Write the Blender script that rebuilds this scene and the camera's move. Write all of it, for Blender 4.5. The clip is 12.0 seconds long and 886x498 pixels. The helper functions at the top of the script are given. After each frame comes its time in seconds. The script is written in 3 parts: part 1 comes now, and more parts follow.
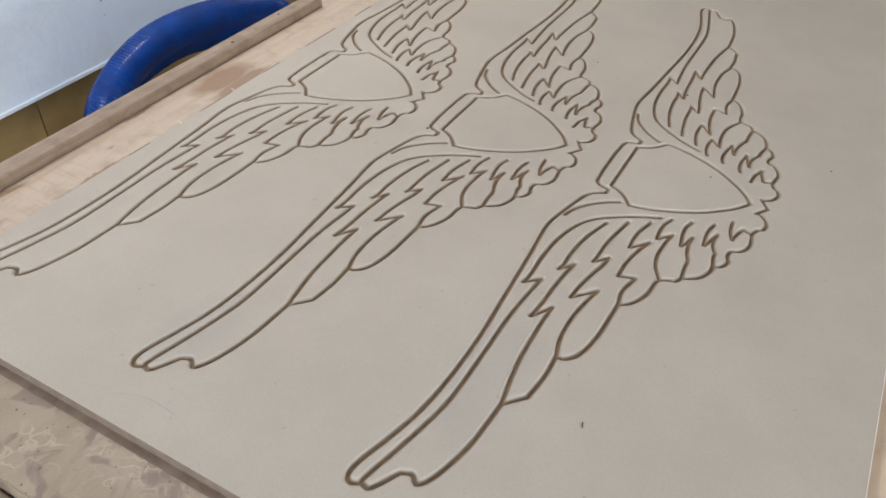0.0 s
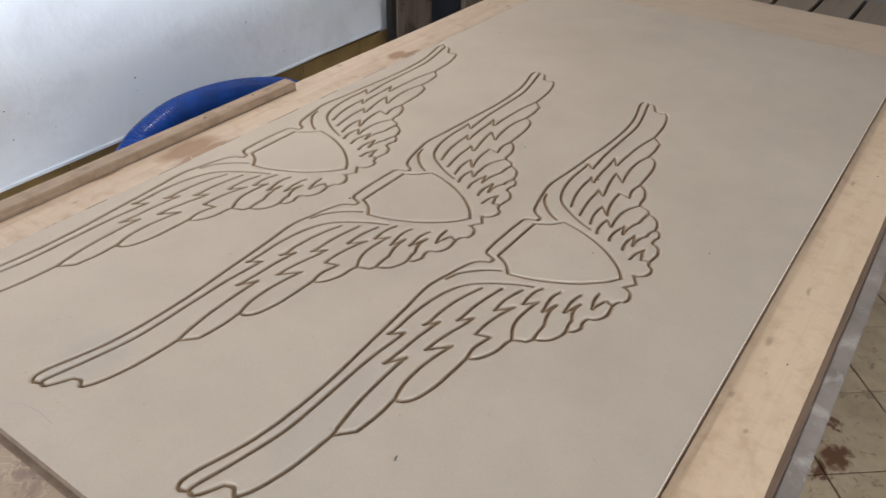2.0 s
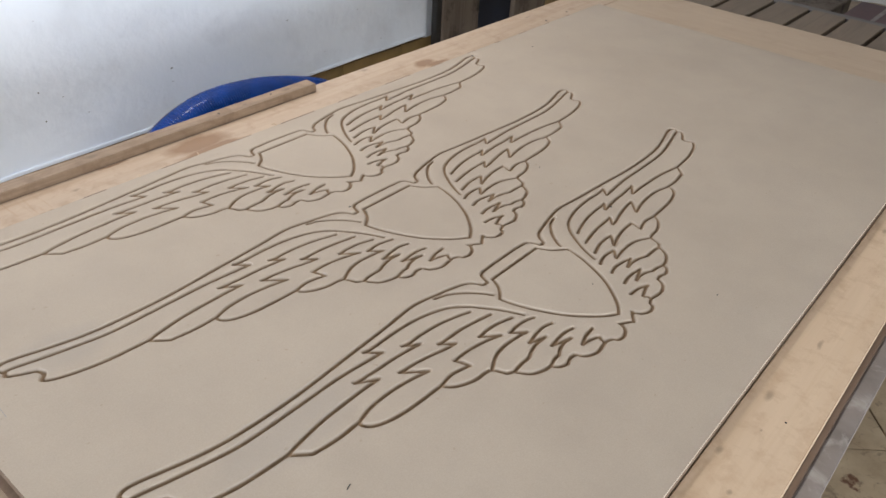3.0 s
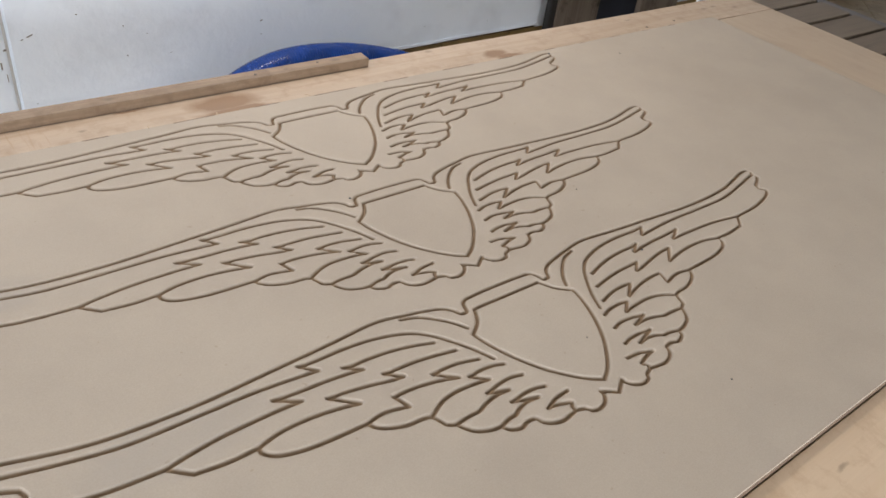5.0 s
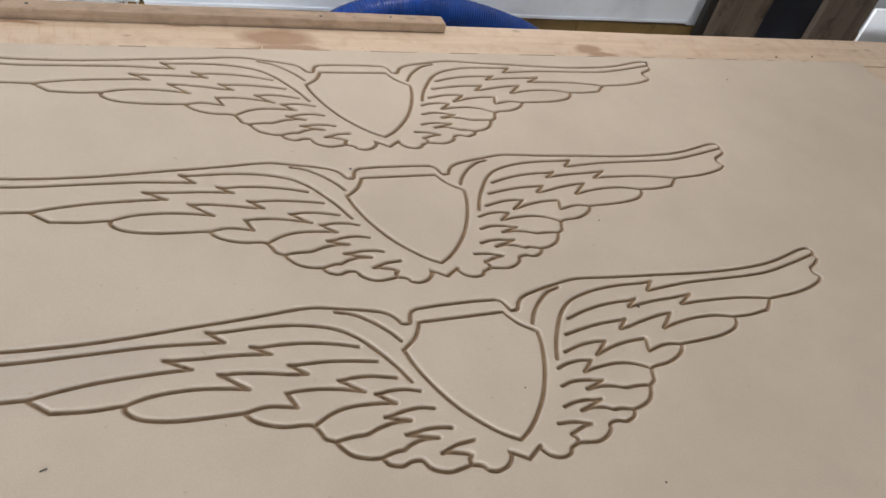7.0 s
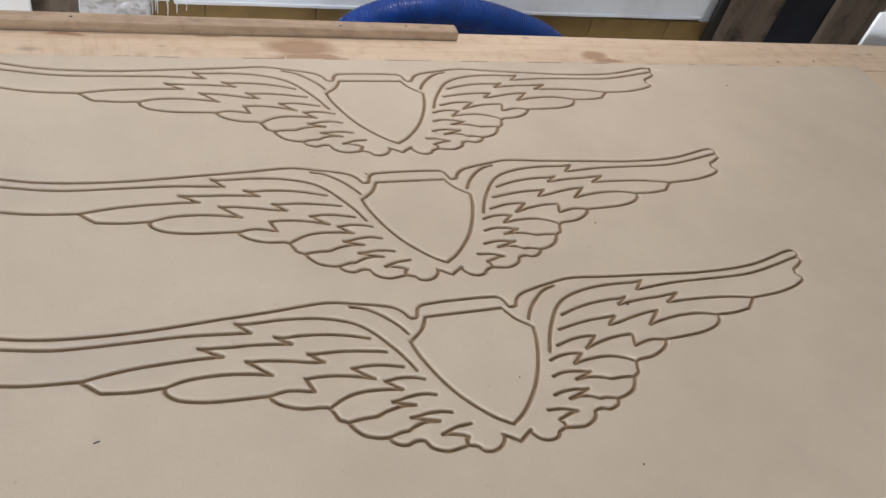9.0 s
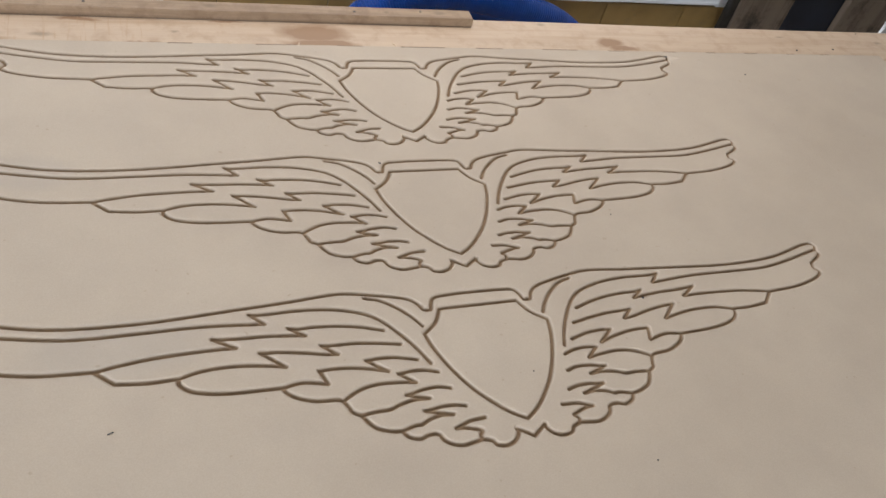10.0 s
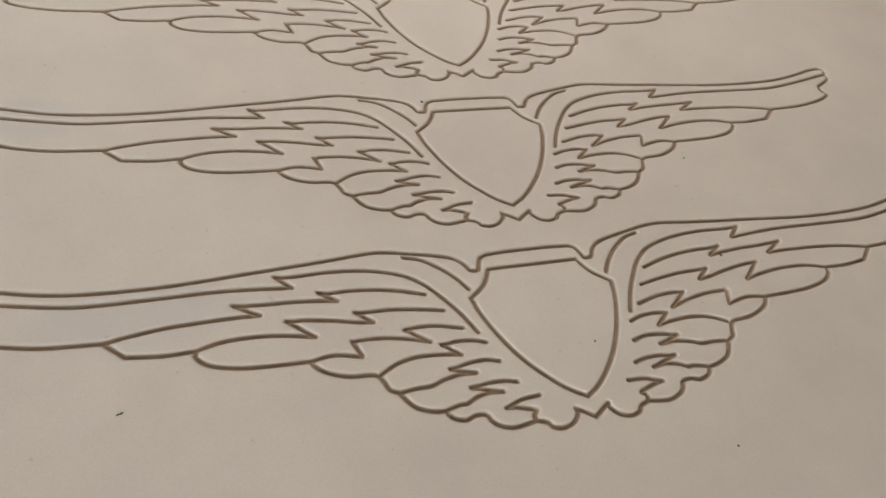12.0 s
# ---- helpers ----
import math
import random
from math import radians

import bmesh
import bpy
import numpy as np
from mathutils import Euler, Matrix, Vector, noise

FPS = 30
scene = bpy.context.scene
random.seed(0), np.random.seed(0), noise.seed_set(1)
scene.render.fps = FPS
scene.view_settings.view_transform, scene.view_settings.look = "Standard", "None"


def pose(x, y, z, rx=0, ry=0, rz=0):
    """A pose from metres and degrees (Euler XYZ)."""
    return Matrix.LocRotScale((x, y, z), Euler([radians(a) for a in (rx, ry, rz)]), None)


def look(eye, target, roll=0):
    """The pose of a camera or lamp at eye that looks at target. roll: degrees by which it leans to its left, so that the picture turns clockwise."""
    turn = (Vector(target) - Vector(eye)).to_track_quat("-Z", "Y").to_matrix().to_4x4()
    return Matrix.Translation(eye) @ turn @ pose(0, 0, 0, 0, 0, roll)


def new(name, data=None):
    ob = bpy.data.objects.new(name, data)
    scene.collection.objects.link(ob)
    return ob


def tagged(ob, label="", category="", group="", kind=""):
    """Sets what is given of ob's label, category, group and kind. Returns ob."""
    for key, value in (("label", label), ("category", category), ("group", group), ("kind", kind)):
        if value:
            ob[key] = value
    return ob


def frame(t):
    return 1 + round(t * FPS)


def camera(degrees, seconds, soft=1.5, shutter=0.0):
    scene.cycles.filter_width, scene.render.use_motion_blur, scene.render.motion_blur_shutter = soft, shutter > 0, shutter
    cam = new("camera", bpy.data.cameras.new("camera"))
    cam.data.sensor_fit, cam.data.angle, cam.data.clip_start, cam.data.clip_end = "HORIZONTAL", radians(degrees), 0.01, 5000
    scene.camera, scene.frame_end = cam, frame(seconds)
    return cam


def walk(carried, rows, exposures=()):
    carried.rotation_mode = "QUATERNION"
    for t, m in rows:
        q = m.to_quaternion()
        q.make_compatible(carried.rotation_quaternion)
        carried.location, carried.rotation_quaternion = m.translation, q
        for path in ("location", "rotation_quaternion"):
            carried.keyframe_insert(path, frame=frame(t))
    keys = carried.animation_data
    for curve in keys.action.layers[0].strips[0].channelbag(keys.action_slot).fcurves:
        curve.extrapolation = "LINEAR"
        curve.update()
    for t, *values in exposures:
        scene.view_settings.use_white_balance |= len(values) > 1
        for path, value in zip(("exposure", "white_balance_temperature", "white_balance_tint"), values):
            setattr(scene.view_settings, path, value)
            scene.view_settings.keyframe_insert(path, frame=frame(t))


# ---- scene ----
cam = camera(59.5, 12.0)
PATH = [
    (0, (-0.317, 0.204, 1.633), (1.033, 0.912, 0.337), 2.5),
    (0.5, (-0.303, 0.086, 1.661), (1.07, 0.83, 0.412), 2.1),
    (1, (-0.301, -0.021, 1.686), (1.087, 0.777, 0.487), 1.7),
    (1.5, (-0.292, -0.082, 1.702), (1.089, 0.781, 0.54), 1.5),
    (2, (-0.274, -0.129, 1.709), (1.089, 0.791, 0.571), 1.7),
    (2.5, (-0.239, -0.152, 1.71), (1.094, 0.821, 0.58), 2.5),
    (2.7, (-0.214, -0.158, 1.706), (1.108, 0.833, 0.578), 3.1),
    (4.3, (0.003, -0.203, 1.669), (1.182, 0.934, 0.521), 6.9),
    (4.5, (0.019, -0.2, 1.667), (1.172, 0.952, 0.509), 7.3),
    (5, (0.098, -0.196, 1.671), (1.186, 0.989, 0.483), 9.0),
    (5.5, (0.235, -0.209, 1.673), (1.243, 1.011, 0.45), 11.4),
    (6, (0.33, -0.223, 1.682), (1.254, 1.022, 0.418), 14.2),
    (6.5, (0.366, -0.215, 1.695), (1.212, 1.047, 0.394), 16.5),
    (7, (0.376, -0.209, 1.717), (1.161, 1.059, 0.385), 17.5),
    (7.2, (0.372, -0.209, 1.737), (1.141, 1.055, 0.391), 17.7),
    (8.8, (0.354, -0.267, 1.82), (1.091, 0.99, 0.45), 17.2),
    (9, (0.354, -0.274, 1.825), (1.088, 0.982, 0.452), 17.2),
    (9.5, (0.349, -0.274, 1.83), (1.076, 0.971, 0.443), 17.4),
    (10, (0.35, -0.254, 1.825), (1.06, 0.977, 0.418), 17.5),
    (10.5, (0.353, -0.221, 1.808), (1.04, 0.994, 0.376), 17.4),
    (11, (0.36, -0.192, 1.788), (1.015, 1.001, 0.322), 17.0),
    (11.5, (0.38, -0.167, 1.77), (0.995, 1.002, 0.269), 16.1),
    (12, (0.409, -0.141, 1.739), (0.978, 0.995, 0.195), 15.0),
]
EXPOSURES = [(0, -0.12, 6040, 11), (1, -0.17, 6240, 12), (2.5, -0.19, 6490, 14), (4.8, -0.20, 6600, 14), (6.5, -0.13, 6630, 14), (9.5, -0.09, 6640, 14), (12, -0.19, 6470, 13.5)]
walk(cam, [(t, look(eye, target, roll)) for t, eye, target, roll in PATH], EXPOSURES)

# ---- light ----
world = bpy.data.worlds.new("world")
scene.world = world
world.use_nodes = True
sky = world.node_tree.nodes.new("ShaderNodeTexSky")
sky.sky_type, sky.sun_disc = "NISHITA", False
sky.sun_elevation, sky.sun_rotation = radians(45), radians(200)
world.node_tree.links.new(sky.outputs[0], world.node_tree.nodes["Background"].inputs[0])
world.node_tree.nodes["Background"].inputs[1].default_value = 0.1


def area(name, m, sx, sy, watts, colour):
    lamp = bpy.data.lights.new(name, "AREA")
    lamp.shape, lamp.size, lamp.size_y, lamp.energy, lamp.color = "RECTANGLE", sx, sy, watts, colour
    ob = new(name, lamp)
    ob.matrix_world = m
    return ob


# daylight in an assumed wide window, out of view, of the long wall behind the camera
area("unseen_window_light", look((-0.4, -3.93, 1.65), (-0.4, 1.0, 1.65)), 3.0, 1.5, 275, (0.86, 0.93, 1.0))
# end-wall window, out of view, added to brighten the white wall
area("unseen_window_light", look((-3.93, 1.2, 1.7), (1.0, 1.2, 1.7)), 2.3, 1.4, 155, (0.84, 0.92, 1.0))
# an unseen strip lamp under the ceiling, added to fill the far panel and wall
area("overhead_fill_light", look((1.2, 1.85, 2.93), (1.2, 1.85, 0)), 1.2, 0.12, 37, (1.0, 0.945, 0.88))

# ---- materials ----
H_TOP = 0.86


def material(name, rough=0.6, metal=0.0, spec=0.5):
    mat = bpy.data.materials.new(name)
    mat.use_nodes = True
    nt = mat.node_tree
    bsdf = nt.nodes["Principled BSDF"]
    bsdf.inputs["Roughness"].default_value, bsdf.inputs["Metallic"].default_value = rough, metal
    bsdf.inputs["Specular IOR Level"].default_value = spec
    return mat, nt, bsdf


def node(nt, kind, **inputs):
    n = nt.nodes.new(kind)
    for key, value in inputs.items():
        n.inputs[key.replace("_", " ")].default_value = value
    return n


def coords(nt, scale=(1, 1, 1), turn=(0, 0, 0), shift=(0, 0, 0)):
    tc, mp = nt.nodes.new("ShaderNodeTexCoord"), nt.nodes.new("ShaderNodeMapping")
    mp.inputs["Scale"].default_value, mp.inputs["Rotation"].default_value, mp.inputs["Location"].default_value = scale, turn, shift
    nt.links.new(tc.outputs["Object"], mp.inputs["Vector"])
    return mp.outputs[0]


def noise_tex(nt, vec, scale, detail=4.0, rough=0.55, distortion=0.0):
    n = node(nt, "ShaderNodeTexNoise", Scale=scale, Detail=detail, Roughness=rough, Distortion=distortion)
    nt.links.new(vec, n.inputs["Vector"])
    return n.outputs["Fac"]


def ramp(nt, fac, stops):
    r = nt.nodes.new("ShaderNodeValToRGB")
    els = r.color_ramp.elements
    while len(els) < len(stops):
        els.new(0.5)
    for el, (pos, col) in zip(els, stops):
        el.position, el.color = pos, (*col, 1)
    nt.links.new(fac, r.inputs[0])
    return r.outputs[0]


def mix(nt, fac, a, b, mode="MIX"):
    m = nt.nodes.new("ShaderNodeMix")
    m.data_type, m.blend_type = "RGBA", mode
    for socket, value in ((m.inputs[0], fac), (m.inputs[6], a), (m.inputs[7], b)):
        if isinstance(value, (int, float)):
            socket.default_value = value
        elif isinstance(value, tuple):
            socket.default_value = (*value, 1)
        else:
            nt.links.new(value, socket)
    return m.outputs[2]


def grey(v):
    return (v, v, v)


def bump(nt, bsdf, height, strength, distance):
    b = node(nt, "ShaderNodeBump", Strength=strength, Distance=distance)
    nt.links.new(height, b.inputs["Height"])
    nt.links.new(b.outputs[0], bsdf.inputs["Normal"])


def colour(nt, bsdf, col):
    nt.links.new(col, bsdf.inputs["Base Color"])


def mdf_material():
    """Sanded fibreboard; where the cutter went, the brown fuzzy core shows, with groove shade painted in."""
    mat, nt, bsdf = material("mdf_face", 0.65, 0, 0.18)
    v = coords(nt)
    base = ramp(nt, noise_tex(nt, v, 2.2, 3), [(0.3, (0.378, 0.318, 0.252)), (0.7, (0.414, 0.352, 0.281))])
    fine = ramp(nt, noise_tex(nt, v, 420, 2), [(0.3, grey(0.92)), (0.7, grey(1.0))])
    blot = ramp(nt, noise_tex(nt, v, 8, 6, 0.65), [(0.33, (0.945, 0.945, 0.955)), (0.62, grey(1.0))])
    fibre = ramp(nt, noise_tex(nt, coords(nt, (40, 160, 40), (0, 0, 0.4)), 6, 3), [(0.3, grey(0.985)), (0.7, grey(1.0))])
    specks = ramp(nt, noise_tex(nt, v, 95, 1, 0.3), [(0.19, (0.6, 0.52, 0.45)), (0.22, grey(1.0))])
    col = mix(nt, 1.0, mix(nt, 1.0, base, fine, "MULTIPLY"), mix(nt, 1.0, blot, fibre, "MULTIPLY"), "MULTIPLY")
    col = mix(nt, 0.3, col, mix(nt, 1.0, col, specks, "MULTIPLY"))
    smudge = spots(nt, v, ((0.16, 0.83, 0.09, 0.05), (0.30, 0.45, 0.14, 0.06)), 0.05, 7)
    col = mix(nt, scaled(nt, smudge, 0.22), col, (0.27, 0.25, 0.23))
    # core brown, darkened with depth to stand in for shade in the grooves
    shaded_core = ramp(nt, noise_tex(nt, v, 70, 4), [(0.3, (0.19, 0.128, 0.076)), (0.7, (0.248, 0.173, 0.107))])
    sep = nt.nodes.new("ShaderNodeSeparateXYZ")
    nt.links.new(v, sep.inputs[0])
    deep = node(nt, "ShaderNodeMapRange", From_Min=H_TOP - 0.0016, From_Max=H_TOP - 0.0048)
    nt.links.new(sep.outputs["Z"], deep.inputs["Value"])
    colour(nt, bsdf, mix(nt, deep.outputs[0], col, shaded_core))
    bump(nt, bsdf, noise_tex(nt, v, 300, 3), 0.12, 0.0006)
    return mat


def scaled(nt, value, factor):
    m = nt.nodes.new("ShaderNodeMath")
    m.operation, m.inputs[1].default_value = "MULTIPLY", factor
    nt.links.new(value, m.inputs[0])
    return m.outputs[0]


def spots(nt, vec, places, wobble, scale, hard=0.35):
    """A mask of ragged oval patches at given places: (x, y, half length, half width)."""
    total = None
    shake = node_colour(nt, vec, scale)
    add = nt.nodes.new("ShaderNodeVectorMath")
    add.operation = "MULTIPLY_ADD"
    add.inputs[1].default_value = (wobble, wobble, 0)
    nt.links.new(shake, add.inputs[0]), nt.links.new(vec, add.inputs[2])
    for x, y, rx, ry in places:
        mp = nt.nodes.new("ShaderNodeMapping")
        mp.inputs["Scale"].default_value = (1 / rx, 1 / ry, 0)
        mp.inputs["Location"].default_value = (-(x + wobble / 2) / rx, -(y + wobble / 2) / ry, 0)
        nt.links.new(add.outputs[0], mp.inputs["Vector"])
        ln = nt.nodes.new("ShaderNodeVectorMath")
        ln.operation = "LENGTH"
        nt.links.new(mp.outputs[0], ln.inputs[0])
        mr = node(nt, "ShaderNodeMapRange", From_Min=1.0, From_Max=1.0 - hard)
        nt.links.new(ln.outputs["Value"], mr.inputs["Value"])
        if total is None:
            total = mr.outputs[0]
        else:
            mx = nt.nodes.new("ShaderNodeMath")
            mx.operation = "MAXIMUM"
            nt.links.new(total, mx.inputs[0]), nt.links.new(mr.outputs[0], mx.inputs[1])
            total = mx.outputs[0]
    return total


def cut_material():
    mat, nt, bsdf = material("mdf_cut", 0.85, 0, 0.2)
    v = coords(nt)
    base = ramp(nt, noise_tex(nt, v, 60, 4), [(0.3, (0.155, 0.106, 0.074)), (0.7, (0.215, 0.155, 0.110))])
    colour(nt, bsdf, base)
    bump(nt, bsdf, noise_tex(nt, v, 700, 3), 0.35, 0.001)
    return mat


def wood_material(name, light, dark, along="x", grain=1.0, rough=0.55, stain=(0.30, 0.19, 0.10), stains=0.5, knots=(), burns=(), scratched=(), fine_dark=0.9, dirty=0.55):
    mat, nt, bsdf = material(name, rough, 0, 0.35)
    sc = (0.7, 14, 14) if along == "x" else (14, 0.7, 14) if along == "y" else (14, 14, 0.7)
    fc = (4, 160, 160) if along == "x" else (160, 4, 160) if along == "y" else (160, 160, 4)
    v, w = coords(nt, sc), coords(nt)
    rnd = nt.nodes.new("ShaderNodeObjectInfo")
    lines = noise_tex(nt, v, 3.0 * grain, 6, 0.6, 0.6)
    base = ramp(nt, lines, [(0.28, dark), (0.52, light), (0.75, tuple(min(1, c * 1.06) for c in light))])
    fine = ramp(nt, noise_tex(nt, coords(nt, fc), 2, 2), [(0.3, grey(fine_dark)), (0.7, grey(1.0))])
    dirt = ramp(nt, noise_tex(nt, w, 7 if dirty > 0.5 else 24, 6, 0.65, 0.3), [(dirty, grey(0.0)), (dirty + 0.2, grey(stains))])
    col = mix(nt, 1.0, base, fine, "MULTIPLY")
    col = mix(nt, dirt, col, stain)
    if knots:
        col = mix(nt, scaled(nt, spots(nt, w, knots, 0.010, 60, 0.7), 0.65), col, tuple(c * 0.45 for c in light))
    if burns:
        col = mix(nt, scaled(nt, spots(nt, w, burns, 0.03, 25, 0.40), 0.9), col, (0.235, 0.142, 0.082))
    if scratched:
        cuts = ramp(nt, noise_tex(nt, coords(nt, (60, 3, 1), (0, 0, 0.25)), 2.2, 3), [(0.60, grey(0.0)), (0.68, grey(0.42))])
        mask = mix(nt, 1.0, cuts, spots(nt, w, scratched, 0.03, 8, 0.3), "MULTIPLY")
        col = mix(nt, mask, col, (0.33, 0.21, 0.12))
    shade = nt.nodes.new("ShaderNodeMapRange")
    shade.inputs["To Min"].default_value, shade.inputs["To Max"].default_value = 0.94, 1.04
    nt.links.new(rnd.outputs["Random"], shade.inputs["Value"])
    colour(nt, bsdf, mix(nt, 1.0, col, shade.outputs[0], "MULTIPLY"))
    bump(nt, bsdf, lines, 0.15, 0.001)
    return mat


def plain_material(name, col, var=0.12, scale=6.0, rough=0.6, metal=0.0, bumps=0.1, dirt=None, dirt_scale=9.0, dirt_at=0.58):
    mat, nt, bsdf = material(name, rough, metal)
    v = coords(nt)
    base = ramp(nt, noise_tex(nt, v, scale, 5), [(0.3, tuple(c * (1 - var) for c in col)), (0.7, tuple(min(1, c * (1 + var)) for c in col))])
    if dirt:
        base = mix(nt, ramp(nt, noise_tex(nt, v, dirt_scale, 6, 0.65, 0.4), [(dirt_at, grey(0)), (dirt_at + 0.14, grey(0.8))]), base, dirt)
    colour(nt, bsdf, base)
    bump(nt, bsdf, noise_tex(nt, v, scale * 14, 4), bumps, 0.002)
    return mat


def spoilboard_material():
    mat, nt, bsdf = material("spoilboard_face", 0.45, 0, 0.4)
    v = coords(nt)
    base = ramp(nt, noise_tex(nt, v, 7, 5, 0.6, 1.2), [(0.25, (0.165, 0.112, 0.070)), (0.5, (0.245, 0.178, 0.116)), (0.75, (0.32, 0.242, 0.165))])
    vor = node(nt, "ShaderNodeTexVoronoi", Scale=27.0)
    vor.feature = "DISTANCE_TO_EDGE"
    warp = mix(nt, 0.14, v, node_colour(nt, v, 16))
    nt.links.new(warp, vor.inputs["Vector"])
    veins = ramp(nt, vor.outputs["Distance"], [(0.0, grey(0.75)), (0.09, grey(0.0))])
    patchy = ramp(nt, noise_tex(nt, v, 13, 3), [(0.45, grey(0.0)), (0.6, grey(1.0))])
    veins = mix(nt, 1.0, veins, patchy, "MULTIPLY")
    blots = ramp(nt, noise_tex(nt, v, 19, 3, 0.5, 0.9), [(0.52, grey(0.0)), (0.60, grey(0.6))])
    col = mix(nt, scaled(nt, veins, 0.6), base, (0.44, 0.355, 0.26))
    col = mix(nt, blots, col, (0.13, 0.078, 0.060))
    pores = ramp(nt, noise_tex(nt, v, 150, 1, 0.3), [(0.235, grey(0.9)), (0.26, grey(0.0))])
    col = mix(nt, pores, col, (0.10, 0.07, 0.05))
    scr = ramp(nt, noise_tex(nt, coords(nt, (3, 60, 1), (0, 0, 0.6)), 3, 4), [(0.66, grey(0.0)), (0.72, grey(0.5))])
    colour(nt, bsdf, mix(nt, scr, col, (0.30, 0.20, 0.12)))
    bump(nt, bsdf, noise_tex(nt, v, 60, 4), 0.1, 0.002)
    return mat


def node_colour(nt, vec, scale):
    n = node(nt, "ShaderNodeTexNoise", Scale=scale, Detail=3.0)
    nt.links.new(vec, n.inputs["Vector"])
    return n.outputs["Color"]


def wall_material():
    mat, nt, bsdf = material("white_paint", 0.5, 0, 0.4)
    v = coords(nt)
    base = ramp(nt, noise_tex(nt, v, 1.6, 5, 0.6), [(0.3, (0.775, 0.845, 0.925)), (0.65, (0.825, 0.885, 0.95))])
    smear = ramp(nt, noise_tex(nt, coords(nt, (1, 1, 1.3)), 2.6, 5, 0.55, 0.4), [(0.50, grey(0.0)), (0.75, grey(0.5))])
    marks = ramp(nt, noise_tex(nt, coords(nt, (6, 6, 20)), 4.0, 2, 0.4), [(0.79, grey(0.0)), (0.80, grey(0.8))])
    col = mix(nt, smear, base, (0.56, 0.60, 0.66))
    colour(nt, bsdf, mix(nt, marks, col, (0.20, 0.20, 0.21)))
    bump(nt, bsdf, noise_tex(nt, v, 11, 6, 0.6), 0.4, 0.012)
    return mat


def floor_material():
    """Worn beige floor tile; dirt and rust stains run across the joints."""
    mat, nt, bsdf = material("floor_tile", 0.5, 0, 0.4)
    v = nt.nodes.new("ShaderNodeNewGeometry").outputs["Position"]
    base = ramp(nt, noise_tex(nt, v, 6, 6, 0.65), [(0.3, (0.24, 0.175, 0.105)), (0.7, (0.40, 0.31, 0.20))])
    grime = ramp(nt, noise_tex(nt, v, 22, 5, 0.7, 1.0), [(0.55, grey(0)), (0.68, grey(0.75))])
    col = mix(nt, grime, base, (0.12, 0.085, 0.055))
    rust = spots(nt, v, ((1.60, -0.235, 0.06, 0.05), (1.72, -0.20, 0.03, 0.03), (1.52, -0.20, 0.04, 0.03), (1.30, -0.3, 0.07, 0.05)), 0.11, 34, 0.5)
    colour(nt, bsdf, mix(nt, scaled(nt, rust, 0.95), col, (0.095, 0.036, 0.016)))
    bump(nt, bsdf, noise_tex(nt, v, 60, 4), 0.12, 0.002)
    return mat


MDF, CUT = mdf_material(), cut_material()
PINE_L, PINE_D = (0.435, 0.335, 0.245), (0.385, 0.283, 0.195)
PINE = wood_material("pine", (0.515, 0.390, 0.270), (0.485, 0.358, 0.238), stain=(0.39, 0.275, 0.175), stains=0.6, fine_dark=0.98, dirty=0.475,
                     knots=((0.872, -0.031, 0.018, 0.009), (0.709, -0.018, 0.012, 0.006), (0.645, -0.060, 0.007, 0.004), (1.06, -0.05, 0.02, 0.005), (0.79, -0.05, 0.005, 0.003), (1.55, -0.03, 0.014, 0.007), (0.4, -0.05, 0.010, 0.006), (1.98, -0.07, 0.016, 0.008)))
PINE_FAR = wood_material("pine_stained", PINE_L, PINE_D, stain=(0.31, 0.215, 0.14), stains=0.55, fine_dark=0.93, dirty=0.49,
                         knots=((1.36, 1.362, 0.016, 0.009), (0.44, 1.29, 0.012, 0.007), (2.15, 1.335, 0.02, 0.006), (2.53, 1.315, 0.022, 0.010), (2.59, 1.32, 0.02, 0.010), (2.68, 1.29, 0.018, 0.009), (0.18, 1.27, 0.03, 0.010)),
                         burns=((0.745, 1.295, 0.095, 0.042), (0.755, 1.252, 0.10, 0.022), (1.535, 1.285, 0.05, 0.030), (1.57, 1.26, 0.055, 0.014), (0.25, 1.33, 0.05, 0.010), (0.36, 1.245, 0.09, 0.008), (0.02, 1.25, 0.12, 0.012), (0.55, 1.33, 0.04, 0.006)),
                         scratched=((0.12, 1.30, 0.34, 0.09),))
PINE_Y = wood_material("pine_cross", (0.43, 0.335, 0.242), (0.415, 0.32, 0.228), "y", stain=(0.34, 0.25, 0.17), stains=0.45, fine_dark=0.985, dirty=0.51)
BATTEN = wood_material("batten_wood", (0.285, 0.202, 0.132), (0.195, 0.130, 0.080), stains=0.75, dirty=0.46, stain=(0.175, 0.112, 0.068), knots=((0.52, 1.362, 0.02, 0.010), (1.07, 1.362, 0.025, 0.010), (0.93, 1.36, 0.012, 0.008)))
DARK_WOOD = wood_material("dark_wood", (0.20, 0.14, 0.10), (0.14, 0.095, 0.065), stains=0.4, stain=(0.1, 0.07, 0.05))
OLD_WOOD = wood_material("old_wood", (0.17, 0.135, 0.105), (0.085, 0.066, 0.052), "z", 0.45, 0.8, (0.022, 0.019, 0.017), 0.9, dirty=0.505)
SLAT = wood_material("slat_wood", (0.17, 0.132, 0.096), (0.13, 0.098, 0.072), stains=0.5, stain=(0.2, 0.14, 0.1))
SPOIL = spoilboard_material()
WHITE = wall_material()
TILE = plain_material("skirting_tile", (0.27, 0.178, 0.070), 0.2, 8, 0.35, 0, 0.1, (0.2, 0.14, 0.08), 12)
GROUT = plain_material("grout", (0.10, 0.075, 0.05), 0.2, 30, 0.9)
FLOOR_TILE = floor_material()
